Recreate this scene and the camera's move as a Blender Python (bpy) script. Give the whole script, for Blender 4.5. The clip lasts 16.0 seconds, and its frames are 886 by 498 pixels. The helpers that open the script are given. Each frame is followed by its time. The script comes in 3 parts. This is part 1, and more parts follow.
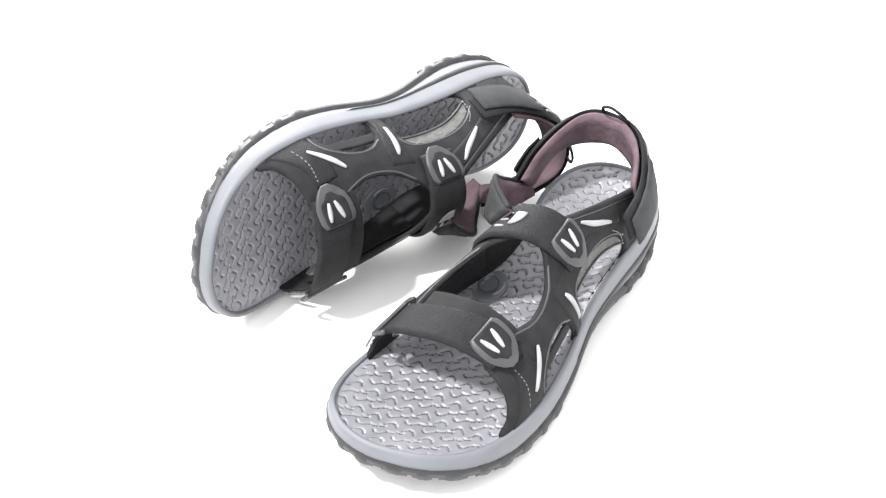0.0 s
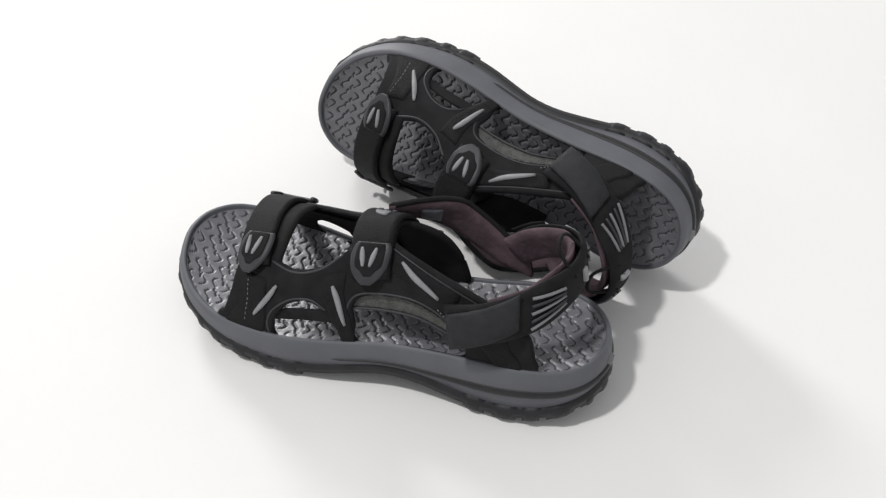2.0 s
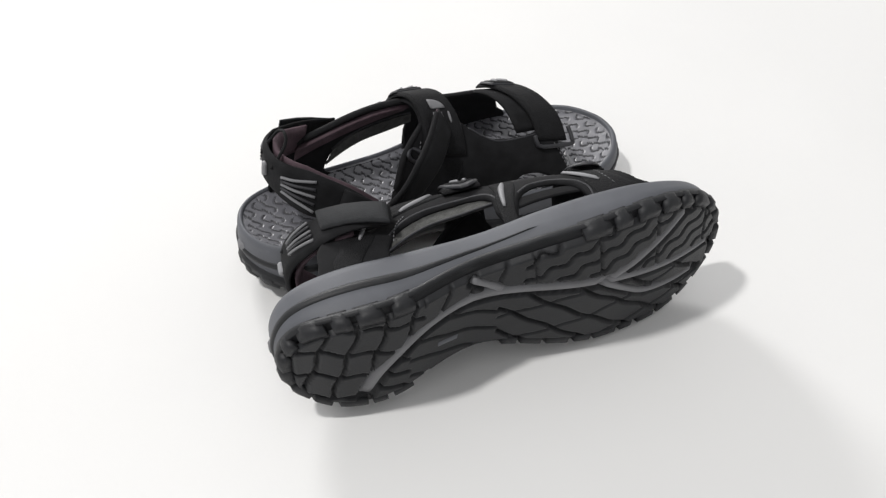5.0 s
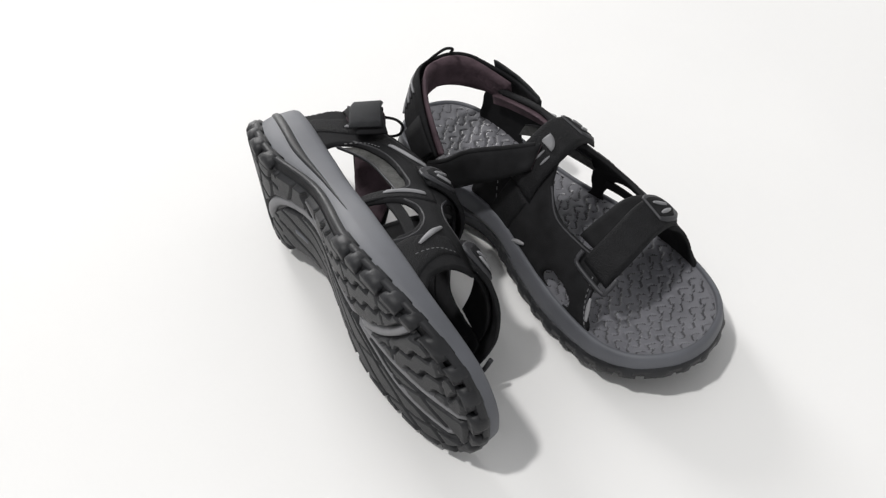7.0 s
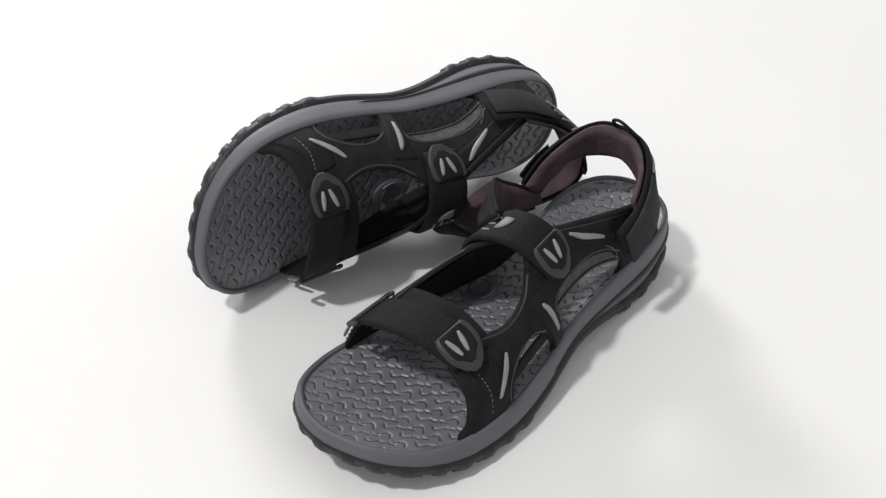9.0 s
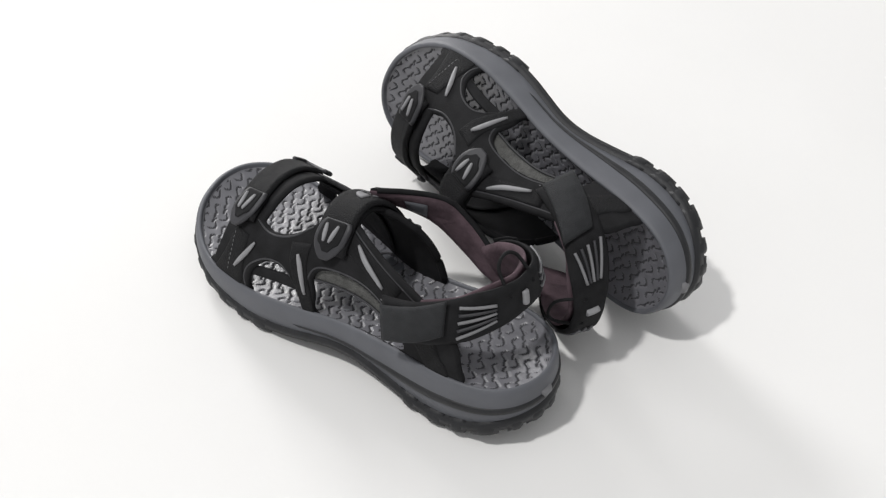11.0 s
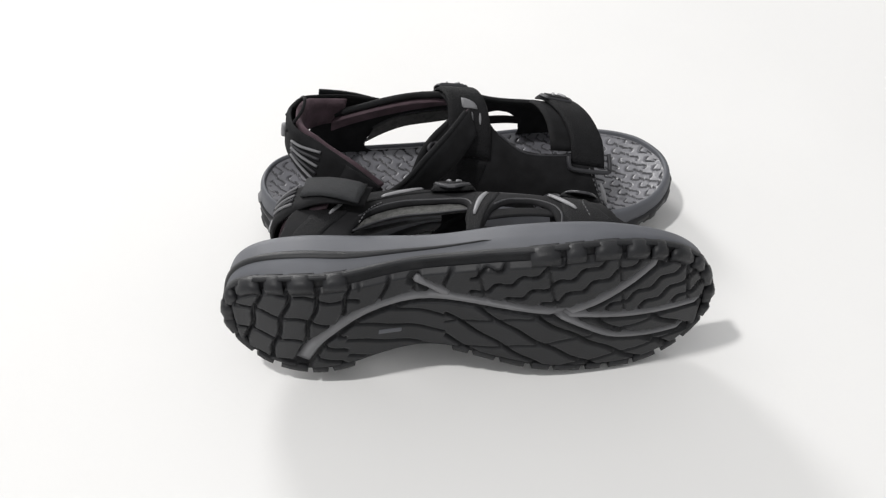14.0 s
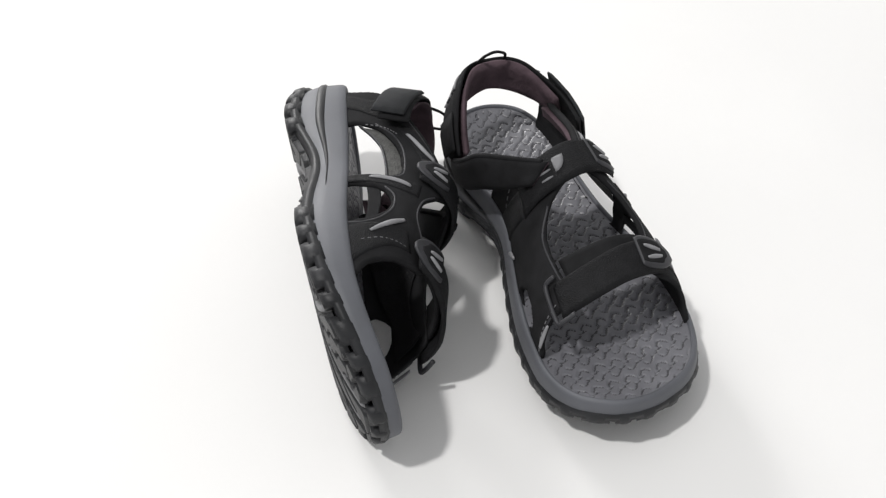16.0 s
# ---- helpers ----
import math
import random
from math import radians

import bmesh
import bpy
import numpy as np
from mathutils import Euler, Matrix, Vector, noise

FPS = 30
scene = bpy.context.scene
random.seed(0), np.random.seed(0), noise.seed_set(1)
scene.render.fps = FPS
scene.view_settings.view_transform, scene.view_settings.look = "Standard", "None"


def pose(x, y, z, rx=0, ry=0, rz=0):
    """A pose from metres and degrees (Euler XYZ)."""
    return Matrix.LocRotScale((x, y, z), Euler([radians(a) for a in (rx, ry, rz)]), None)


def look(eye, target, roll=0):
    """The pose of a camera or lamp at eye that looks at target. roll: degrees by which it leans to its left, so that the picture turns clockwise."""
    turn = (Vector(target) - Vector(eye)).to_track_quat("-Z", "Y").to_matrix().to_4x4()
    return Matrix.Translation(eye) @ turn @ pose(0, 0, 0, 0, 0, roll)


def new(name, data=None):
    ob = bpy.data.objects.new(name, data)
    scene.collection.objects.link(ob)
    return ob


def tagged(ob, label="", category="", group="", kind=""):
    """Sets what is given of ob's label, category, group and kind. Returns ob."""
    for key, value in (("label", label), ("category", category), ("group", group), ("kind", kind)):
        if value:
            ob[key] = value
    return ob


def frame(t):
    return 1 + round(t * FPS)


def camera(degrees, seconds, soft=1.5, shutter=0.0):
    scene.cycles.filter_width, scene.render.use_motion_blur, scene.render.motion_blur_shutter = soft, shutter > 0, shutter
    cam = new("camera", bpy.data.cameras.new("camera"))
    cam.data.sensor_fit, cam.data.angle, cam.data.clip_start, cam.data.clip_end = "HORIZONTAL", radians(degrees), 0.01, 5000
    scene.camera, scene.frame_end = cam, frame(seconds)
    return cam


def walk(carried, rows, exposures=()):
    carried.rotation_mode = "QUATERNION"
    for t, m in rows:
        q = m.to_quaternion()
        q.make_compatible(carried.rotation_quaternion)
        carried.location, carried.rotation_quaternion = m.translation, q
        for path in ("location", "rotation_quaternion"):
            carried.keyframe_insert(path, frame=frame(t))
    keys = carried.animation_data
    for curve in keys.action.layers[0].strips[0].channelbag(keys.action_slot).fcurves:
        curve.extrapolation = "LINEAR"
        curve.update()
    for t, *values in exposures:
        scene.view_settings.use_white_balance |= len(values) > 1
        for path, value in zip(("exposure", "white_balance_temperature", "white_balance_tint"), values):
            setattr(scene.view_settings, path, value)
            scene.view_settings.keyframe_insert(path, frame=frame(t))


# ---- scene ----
# A pair of outdoor sandals on a turntable under a white paper sheet; the camera stands on a tripod.
cam = camera(47.9, 16.0, soft=1.3)
CAM_POSE = pose(0.0, -0.520, 0.502, 47.514, 0, 0.818) @ pose(0, 0, 0, 0, 0, 0.083)
walk(cam, [(0.0, CAM_POSE), (16.0, CAM_POSE)],
     exposures=[(0.0, 2.2), (0.2, 1.75), (0.4, 1.2), (0.6, 0.75), (0.8, 0.32), (1.0, 0.04), (1.2, 0.0), (15.5, 0.0), (16.0, 0.08)])

# turntable angle in degrees, every half second from the start
TURN = [-326.0, -308.1, -288.0, -269.8, -250.1, -230.45, -209.98, -187.71, -166.59, -144.3, -122.6, -101.3, -80.4, -60.0, -40.0, -20.68, 0.0, 22.1, 42.3, 63.1, 84.6, 106.6, 128.6, 150.51, 172.26, 193.63, 214.1, 235.6, 257.6, 277.86, 298.3, 318.3, 338.9]

# ---- light ----
world = bpy.data.worlds.new("world")
scene.world = world
world.use_nodes = True
wbg = world.node_tree.nodes["Background"]
wbg.inputs[0].default_value = (0.985, 0.99, 1.0, 1)
wbg.inputs[1].default_value = 0.50


def area(name, eye, target, size, watts, colour):
    data = bpy.data.lights.new(name, "AREA")
    data.shape, data.size, data.energy, data.color = "DISK", size, watts, colour
    ob = new(name, data)
    ob.matrix_world = look(eye, target)
    return ob


area("key_lamp", (-1.50, -0.80, 3.5), (0, 0, 0), 0.26, 78, (1.0, 0.988, 0.975))
area("window_lamp", (-1.45, 2.70, 1.50), (0, 0, 0.03), 0.95, 62, (1.0, 0.99, 0.985))


# ---- materials ----
def mat(name, colour, rough=0.6, metal=0.0, spec=0.5, var=0.12, scale=60.0, bump=0.15, bscale=900.0, kind="noise", sheen=0.0):
    m = bpy.data.materials.new(name)
    m.use_nodes = True
    nt = m.node_tree
    b = nt.nodes["Principled BSDF"]
    co = nt.nodes.new("ShaderNodeTexCoord")
    n1 = nt.nodes.new("ShaderNodeTexNoise")
    n1.inputs["Scale"].default_value, n1.inputs["Detail"].default_value = scale, 6
    nt.links.new(co.outputs["Object"], n1.inputs["Vector"])
    ramp = nt.nodes.new("ShaderNodeValToRGB")
    ramp.color_ramp.elements[0].position, ramp.color_ramp.elements[1].position = 0.3, 0.7
    ramp.color_ramp.elements[0].color = (*[c * (1 - var) for c in colour], 1)
    ramp.color_ramp.elements[1].color = (*[min(1, c * (1 + var)) for c in colour], 1)
    nt.links.new(n1.outputs["Fac"], ramp.inputs[0])
    nt.links.new(ramp.outputs[0], b.inputs["Base Color"])
    if kind == "weave":
        n2 = nt.nodes.new("ShaderNodeTexVoronoi")
    else:
        n2 = nt.nodes.new("ShaderNodeTexNoise")
        n2.inputs["Detail"].default_value = 3
    n2.inputs["Scale"].default_value = bscale
    nt.links.new(co.outputs["Object"], n2.inputs["Vector"])
    bp = nt.nodes.new("ShaderNodeBump")
    bp.inputs["Strength"].default_value, bp.inputs["Distance"].default_value = bump, 0.001
    nt.links.new(n2.outputs[0], bp.inputs["Height"])
    nt.links.new(bp.outputs[0], b.inputs["Normal"])
    mul = nt.nodes.new("ShaderNodeMath")
    mul.operation = "MULTIPLY_ADD"
    mul.inputs[1].default_value, mul.inputs[2].default_value = 0.25, rough - 0.12
    nt.links.new(n1.outputs["Fac"], mul.inputs[0])
    nt.links.new(mul.outputs[0], b.inputs["Roughness"])
    b.inputs["Metallic"].default_value = metal
    b.inputs["Specular IOR Level"].default_value = spec
    b.inputs["Sheen Weight"].default_value = sheen
    return m


PAPER = mat("white_paper", (0.80, 0.795, 0.785), 0.85, spec=0.2, var=0.015, scale=4, bump=0.03, bscale=300)
MIDSOLE = mat("grey_foam", (0.100, 0.104, 0.117), 0.56, spec=0.45, var=0.10, scale=45, bump=0.12, bscale=1500)
RUBBER = mat("black_rubber", (0.018, 0.0185, 0.0205), 0.48, spec=0.32, var=0.25, scale=70, bump=0.2, bscale=1200)
FOOTBED = mat("grey_footbed", (0.135, 0.135, 0.150), 0.37, spec=0.9, var=0.12, scale=80, bump=0.15, bscale=1800)
# darker grey: painted shade for the groove floors, and the badge's dark ring
GROOVE = mat("groove_shade_and_ring", (0.055, 0.055, 0.060), 0.6, spec=0.3, var=0.2, scale=80)
FABRIC = mat("black_nubuck", (0.013, 0.013, 0.014), 0.8, spec=0.14, var=0.35, scale=90, bump=0.3, bscale=1400)
WEB = mat("black_webbing", (0.010, 0.010, 0.011), 0.7, spec=0.16, var=0.3, scale=120, bump=0.5, bscale=1100, kind="weave")
TAB = mat("moulded_tab", (0.030, 0.030, 0.034), 0.5, spec=0.4, var=0.2, scale=100)
LINING = mat("plum_lining", (0.086, 0.060, 0.070), 0.9, spec=0.15, var=0.3, scale=60, bump=0.9, bscale=260)
PIPING = mat("grey_piping", (0.24, 0.24, 0.25), 0.5, spec=0.4, var=0.15, scale=120)
MESHM = mat("grey_mesh", (0.075, 0.075, 0.072), 0.8, spec=0.3, var=0.3, scale=200, bump=0.6, bscale=700, kind="weave")
VEIN = mat("grey_vein", (0.18, 0.18, 0.188), 0.55, spec=0.3, var=0.1, scale=60)
PATCH = mat("dark_velcro", (0.026, 0.027, 0.029), 0.75, spec=0.2, var=0.2, scale=150, bump=0.4, bscale=1500, kind="weave")

# ---- the sheet ----
bm = bmesh.new()
bmesh.ops.create_grid(bm, x_segments=24, y_segments=24, size=3.0)
for v in bm.verts:
    if v.co.y > 1.6:
        v.co.z = 0.9 * ((v.co.y - 1.6) / 1.4) ** 2 * 1.4
me = bpy.data.meshes.new("ground")
bm.to_mesh(me)
bm.free()
me.materials.append(PAPER)
ground = tagged(new("ground", me), "white seamless paper sheet under the sandals", "backdrop", kind="structure")

# ---- sandal form, in metres: x from heel to toe, y to the outer side, z up from the floor ----
LEN = 0.302
GROW = (1.018, 1.003, 1.0)
RIM = [(0, 0), (.006, .022), (.022, .036), (.05, .043), (.09, .0445), (.13, .048), (.17, .058), (.205, .063), (.24, .061),
       (.268, .050), (.288, .032), (.299, .010), (.302, -.008), (.298, -.026), (.284, -.043), (.26, -.0515), (.23, -.051),
       (.20, -.047), (.165, -.039), (.13, -.031), (.095, -.033), (.055, -.041), (.025, -.037), (.007, -.022)]


def spline(pts, n, closed=False):
    """n points, evenly in parameter, on a Catmull-Rom curve through pts."""
    p = [np.array(q, float) for q in pts]
    k = len(p)
    segs = k if closed else k - 1
    out = []
    for i in range(n):
        u = i / n * segs if closed else i / max(1, n - 1) * segs
        j = min(int(u), segs - 1)
        f = u - j
        if closed:
            a, b, c, d = p[(j - 1) % k], p[j], p[(j + 1) % k], p[(j + 2) % k]
        else:
            b, c = p[j], p[j + 1]
            a = p[j - 1] if j > 0 else 2 * b - c
            d = p[j + 2] if j + 2 < k else 2 * c - b
        out.append(0.5 * (2 * b + (c - a) * f + (2 * a - 5 * b + 4 * c - d) * f * f + (3 * b - a - 3 * c + d) * f ** 3))
    return np.array(out)


NR = 144
OUT = spline(RIM, NR, True)
tan = np.roll(OUT, -1, 0) - np.roll(OUT, 1, 0)
tan /= np.linalg.norm(tan, axis=1)[:, None]
INW = np.stack([tan[:, 1], -tan[:, 0]], 1)
LATX = OUT[:NR // 2 + 1]
MEDX = np.concatenate([OUT[NR // 2:], OUT[:1]])[::-1]


def smooth(x, pts):
    xs, ys = zip(*pts)
    f = np.interp
    w = 0.012
    return sum(f(x + d, xs, ys) for d in (-w, -w / 2, 0, w / 2, w)) / 5


def y_lat(x):
    return np.interp(x, LATX[:, 0], LATX[:, 1])


def y_med(x):
    return np.interp(x, MEDX[:, 0], MEDX[:, 1])


def z_top(x):
    return smooth(x, [(0, .0505), (.05, .047), (.1, .0425), (.15, .037), (.2, .0318), (.25, .030), (.28, .0345), (.302, .0415)])


def z_bot(x):
    return smooth(x, [(0, .016), (.03, .0045), (.06, 0), (.08, .002), (.1, .008), (.125, .011), (.15, .007), (.175, .002), (.195, 0), (.22, .0018), (.25, .006),
                      (.28, .0145), (.302, .023)])


def z_arch(x):
    return smooth(x, [(0, .110), (.10, .109), (.155, .0965), (.19, .086), (.235, .0725), (.25, .069), (.28, .066), (.302, .06)])


def form(x, s, off=0.0):
    """A place on the foot's form: s runs from -1 (inner rim) over 0 (instep) to 1 (outer rim)."""
    def raw(x, s):
        lo, hi = y_med(x) + .007, y_lat(x) - .007
        a = s * math.pi / 2
        q = abs(math.sin(a)) ** 1.15 * (1 if s >= 0 else -1)
        z0 = z_top(x) - .006
        return Vector((x, (lo + hi) / 2 + (hi - lo) / 2 * q, z0 + (z_arch(x) - z0) * max(0, math.cos(a)) ** 0.8))
    p = raw(x, s)
    if off:
        du, dv = raw(x + .002, s) - raw(x - .002, s), raw(x, min(1, s + .02)) - raw(x, max(-1, s - .02))
        n = du.cross(dv)
        if n.length > 1e-12:
            n.normalize()
            p = p + n * off
    return p


def formv(x, s, off):
    """The same for whole arrays."""
    def raw(x, s):
        lo, hi = y_med(x) + .007, y_lat(x) - .007
        a = s * math.pi / 2
        q = np.abs(np.sin(a)) ** 1.15 * np.sign(s)
        z0 = z_top(x) - .006
        return np.stack([x, (lo + hi) / 2 + (hi - lo) / 2 * q, z0 + (z_arch(x) - z0) * np.maximum(0, np.cos(a)) ** 0.8], -1)
    n = np.cross(raw(x + .002, s) - raw(x - .002, s), raw(x, np.minimum(1, s + .02)) - raw(x, np.maximum(-1, s - .02)))
    n /= np.maximum(1e-12, np.linalg.norm(n, axis=-1))[..., None]
    return raw(x, s) + n * off


def in_polygon(X, S, poly):
    hit = np.zeros(X.shape, bool)
    for (ax, ay), (bx, by) in zip(poly, poly[1:] + poly[:1]):
        if ay != by:
            hit ^= ((ay > S) != (by > S)) & (X < (bx - ax) * (S - ay) / (by - ay) + ax)
    return hit


def cut_panel(outline, holes, off=0.0, thick=.003):
    """A sheet on the foot's form: a closed outline in (x, s) with openings cut out of it, its edges smoothed."""
    n = 12 * len(outline)
    poly = [tuple(p) for p in spline(outline, n, True)]
    xs, ss = np.arange(.03, .245, .0010), np.arange(-1, 1.0001, .0125)
    ss = ss[(ss >= min(p[1] for p in poly) - .02) & (ss <= max(p[1] for p in poly) + .02)]
    X, S = np.meshgrid(xs, ss, indexing="ij")
    cx, cs = (X[:-1, :-1] + X[1:, 1:]) / 2, (S[:-1, :-1] + S[1:, 1:]) / 2
    keep = in_polygon(cx, cs, poly)
    for h in holes:
        keep &= ~in_polygon(cx, cs, [tuple(p) for p in spline(h, 10 * len(h), True)])
    m = len(ss)
    ii, jj = np.nonzero(keep)
    quads = np.stack([ii * m + jj, (ii + 1) * m + jj, (ii + 1) * m + jj + 1, ii * m + jj + 1], 1)
    used = np.unique(quads)
    remap = -np.ones(X.size, int)
    remap[used] = np.arange(len(used))
    quads = remap[quads]
    u = np.stack([X.ravel()[used], S.ravel()[used]], 1)
    count = {}
    for q in quads.tolist():
        for a, c in zip(q, q[1:] + q[:1]):
            count[(a, c)] = 1
    rim = [e for e in count if (e[1], e[0]) not in count]
    nb = {}
    for a, c in rim:
        nb.setdefault(a, []).append(c)
        nb.setdefault(c, []).append(a)
    for _ in range(5):
        v = u.copy()
        for a, ns in nb.items():
            v[a] = u[a] * .4 + sum(u[k] for k in ns) * (.6 / len(ns))
        u = v
    u[:, 1] = np.clip(u[:, 1], -1, 1)
    th = np.full(len(u), thick)
    th[list(nb)] *= .45
    inner, outer = formv(u[:, 0], u[:, 1], off), formv(u[:, 0], u[:, 1], (off + th)[:, None])
    k = len(u)
    bm = bmesh.new()
    vs = [bm.verts.new(p) for p in inner.tolist() + outer.tolist()]
    for q in quads.tolist():
        bm.faces.new([vs[i] for i in q[::-1]])
        bm.faces.new([vs[i + k] for i in q])
    for a, c in rim:
        bm.faces.new((vs[a], vs[c], vs[c + k], vs[a + k]))
    return bm


def oval(x, s, rx, rs, tilt=0.0):
    return [(x + rx * math.cos(a) + tilt * math.sin(a), s + rs * math.sin(a)) for a in [k * math.tau / 8 for k in range(8)]]


def part(name, bm, material, parent, label="", mirror=False):
    if mirror:
        bmesh.ops.scale(bm, vec=(1, -1, 1), verts=bm.verts)
    bmesh.ops.scale(bm, vec=GROW, verts=bm.verts)
    bmesh.ops.recalc_face_normals(bm, faces=bm.faces)
    me = bpy.data.meshes.new(name)
    bm.to_mesh(me)
    bm.free()
    me.materials.append(material)
    for p in me.polygons:
        p.use_smooth = True
    ob = new(name, me)
    ob.parent = parent
    if label:
        ob["label"] = label
    return ob


def loft(loops, closed=True, cap=(True, True)):
    bm = bmesh.new()
    rows = [[bm.verts.new(p) for p in lp] for lp in loops]
    n = len(rows[0])
    for a, b in zip(rows, rows[1:]):
        for i in range(n if closed else n - 1):
            bm.faces.new((a[i], a[(i + 1) % n], b[(i + 1) % n], b[i]))
    if cap[0]:
        bm.faces.new(rows[0][::-1])
    if cap[1]:
        bm.faces.new(rows[-1])
    return bm


def solid(grid_in, grid_out, round_edge=0.35):
    """A closed sheet between two grids of places, its border rounded off."""
    n, m = len(grid_in), len(grid_in[0])
    bm = bmesh.new()
    gi, go = [], []
    for i in range(n):
        ri, ro = [], []
        for j in range(m):
            a, b = Vector(grid_in[i][j]), Vector(grid_out[i][j])
            edge = i in (0, n - 1) or j in (0, m - 1)
            ri.append(bm.verts.new(a))
            ro.append(bm.verts.new(a.lerp(b, round_edge) if edge else b))
        gi.append(ri)
        go.append(ro)
    for g in (gi, go):
        for i in range(n - 1):
            for j in range(m - 1):
                q = (g[i][j], g[i][j + 1], g[i + 1][j + 1], g[i + 1][j])
                bm.faces.new(q if g is go else q[::-1])
    ring = [(0, j) for j in range(m)] + [(i, m - 1) for i in range(1, n)] + [(n - 1, j) for j in range(m - 2, -1, -1)] + [(i, 0) for i in range(n - 2, 0, -1)]
    for (a, b), (c, d) in zip(ring, ring[1:] + ring[:1]):
        bm.faces.new((gi[a][b], gi[c][d], go[c][d], go[a][b]))
    return bm


def patch(edge_a, edge_b, off=0.0, thick=0.003, n=24, m=8):
    """A sheet on the foot's form between two curves of (x, s)."""
    ca, cb = spline(edge_a, n), spline(edge_b, n)
    us = [0, .06] + [k / (m - 1) for k in range(1, m - 1)] + [.94, 1]
    gi, go = [], []
    for i in range(n):
        ri, ro = [], []
        for u in us:
            x, s = ca[i] * (1 - u) + cb[i] * u
            o = off(i / (n - 1)) if callable(off) else off
            ri.append(form(x, s, o))
            ro.append(form(x, s, o + thick))
        gi.append(ri)
        go.append(ro)
    return solid(gi, go)


def band(path, ups, width, thick, n=40, m=7, taper=None):
    """A strap along a path of places; ups gives the way across it at each of them."""
    c, u = spline(path, n), spline(ups, n)
    gi, go = [], []
    for i in range(n):
        t = c[min(i + 1, n - 1)] - c[max(i - 1, 0)]
        up = Vector(u[i]).normalized()
        nrm = Vector(t).cross(up).normalized()
        w = width if taper is None else width * np.interp(i / (n - 1), *zip(*taper))
        ri, ro = [], []
        for k in range(m):
            p = Vector(c[i]) + up * (k / (m - 1) - 0.5) * w
            ri.append(p)
            ro.append(p + nrm * thick)
        gi.append(ri)
        go.append(ro)
    return solid(gi, go)


def tube(path, r, n=24, seg=8, closed=False):
    c = spline(path, n, closed)
    loops = []
    for i in range(n):
        t = Vector(c[(i + 1) % n] - c[i - 1]) if closed else Vector(c[min(i + 1, n - 1)] - c[max(i - 1, 0)])
        t.normalize()
        a = t.orthogonal().normalized() if abs(t.z) > .95 else t.cross(Vector((0, 0, 1))).normalized()
        b = t.cross(a)
        loops.append([Vector(c[i]) + (a * math.cos(k * math.tau / seg) + b * math.sin(k * math.tau / seg)) * r for k in range(seg)])
    if closed:
        loops.append(loops[0])
        return loft(loops, cap=(False, False))
    return loft(loops)


def sole_loop(inset, zf):
    return [Vector((p[0] + q[0] * inset, p[1] + q[1] * inset, zf(p[0]))) for p, q in zip(OUT, INW)]


def sheet(name, places, n, m, faces_mat, mats, parent, label, mirror):
    """A fine grid of n by m places as one mesh; faces_mat picks the material of each face."""
    pts = places * np.array(GROW)
    if mirror:
        pts[:, 1] *= -1
    i, j = np.meshgrid(np.arange(n - 1), np.arange(m - 1), indexing="ij")
    a = (i * m + j).ravel()
    quads = np.stack([a, a + m, a + m + 1, a + 1] if not mirror else [a, a + 1, a + m + 1, a + m], 1)
    me = bpy.data.meshes.new(name)
    me.from_pydata(pts.tolist(), [], quads.tolist())
    for ma in mats:
        me.materials.append(ma)
    me.polygons.foreach_set("material_index", faces_mat.reshape(n, m)[:-1, :-1].ravel().astype(np.int32))
    me.polygons.foreach_set("use_smooth", np.ones(len(quads), bool))
    ob = new(name, me)
    ob.parent = parent
    if label:
        ob["label"] = label
    return ob


def inside_grid(inset, step):
    """Places filling the sole's outline drawn in by inset."""
    rim = OUT + INW * inset
    top = rim[:NR // 2 + 1]
    bot = np.concatenate([rim[NR // 2:], rim[:1]])[::-1]
    xs = np.arange(inset + .0006, LEN - inset - .0006, step)
    m = int(.115 / step)
    v = np.linspace(0, 1, m)
    yt, yb = np.interp(xs, top[:, 0], top[:, 1]), np.interp(xs, bot[:, 0], bot[:, 1])
    X = np.repeat(xs[:, None], m, 1)
    Y = yb[:, None] * (1 - v) + yt[:, None] * v
    return X, Y, v


def near_paths(X, Y, paths):
    """Distance from each place to the nearest of some polylines."""
    d = np.full(X.shape, 9.0)
    for p in paths:
        for (ax, ay), (bx, by) in zip(p[:-1], p[1:]):
            lx, ly = bx - ax, by - ay
            t = np.clip(((X - ax) * lx + (Y - ay) * ly) / (lx * lx + ly * ly), 0, 1)
            d = np.minimum(d, np.hypot(X - ax - t * lx, Y - ay - t * ly))
    return d


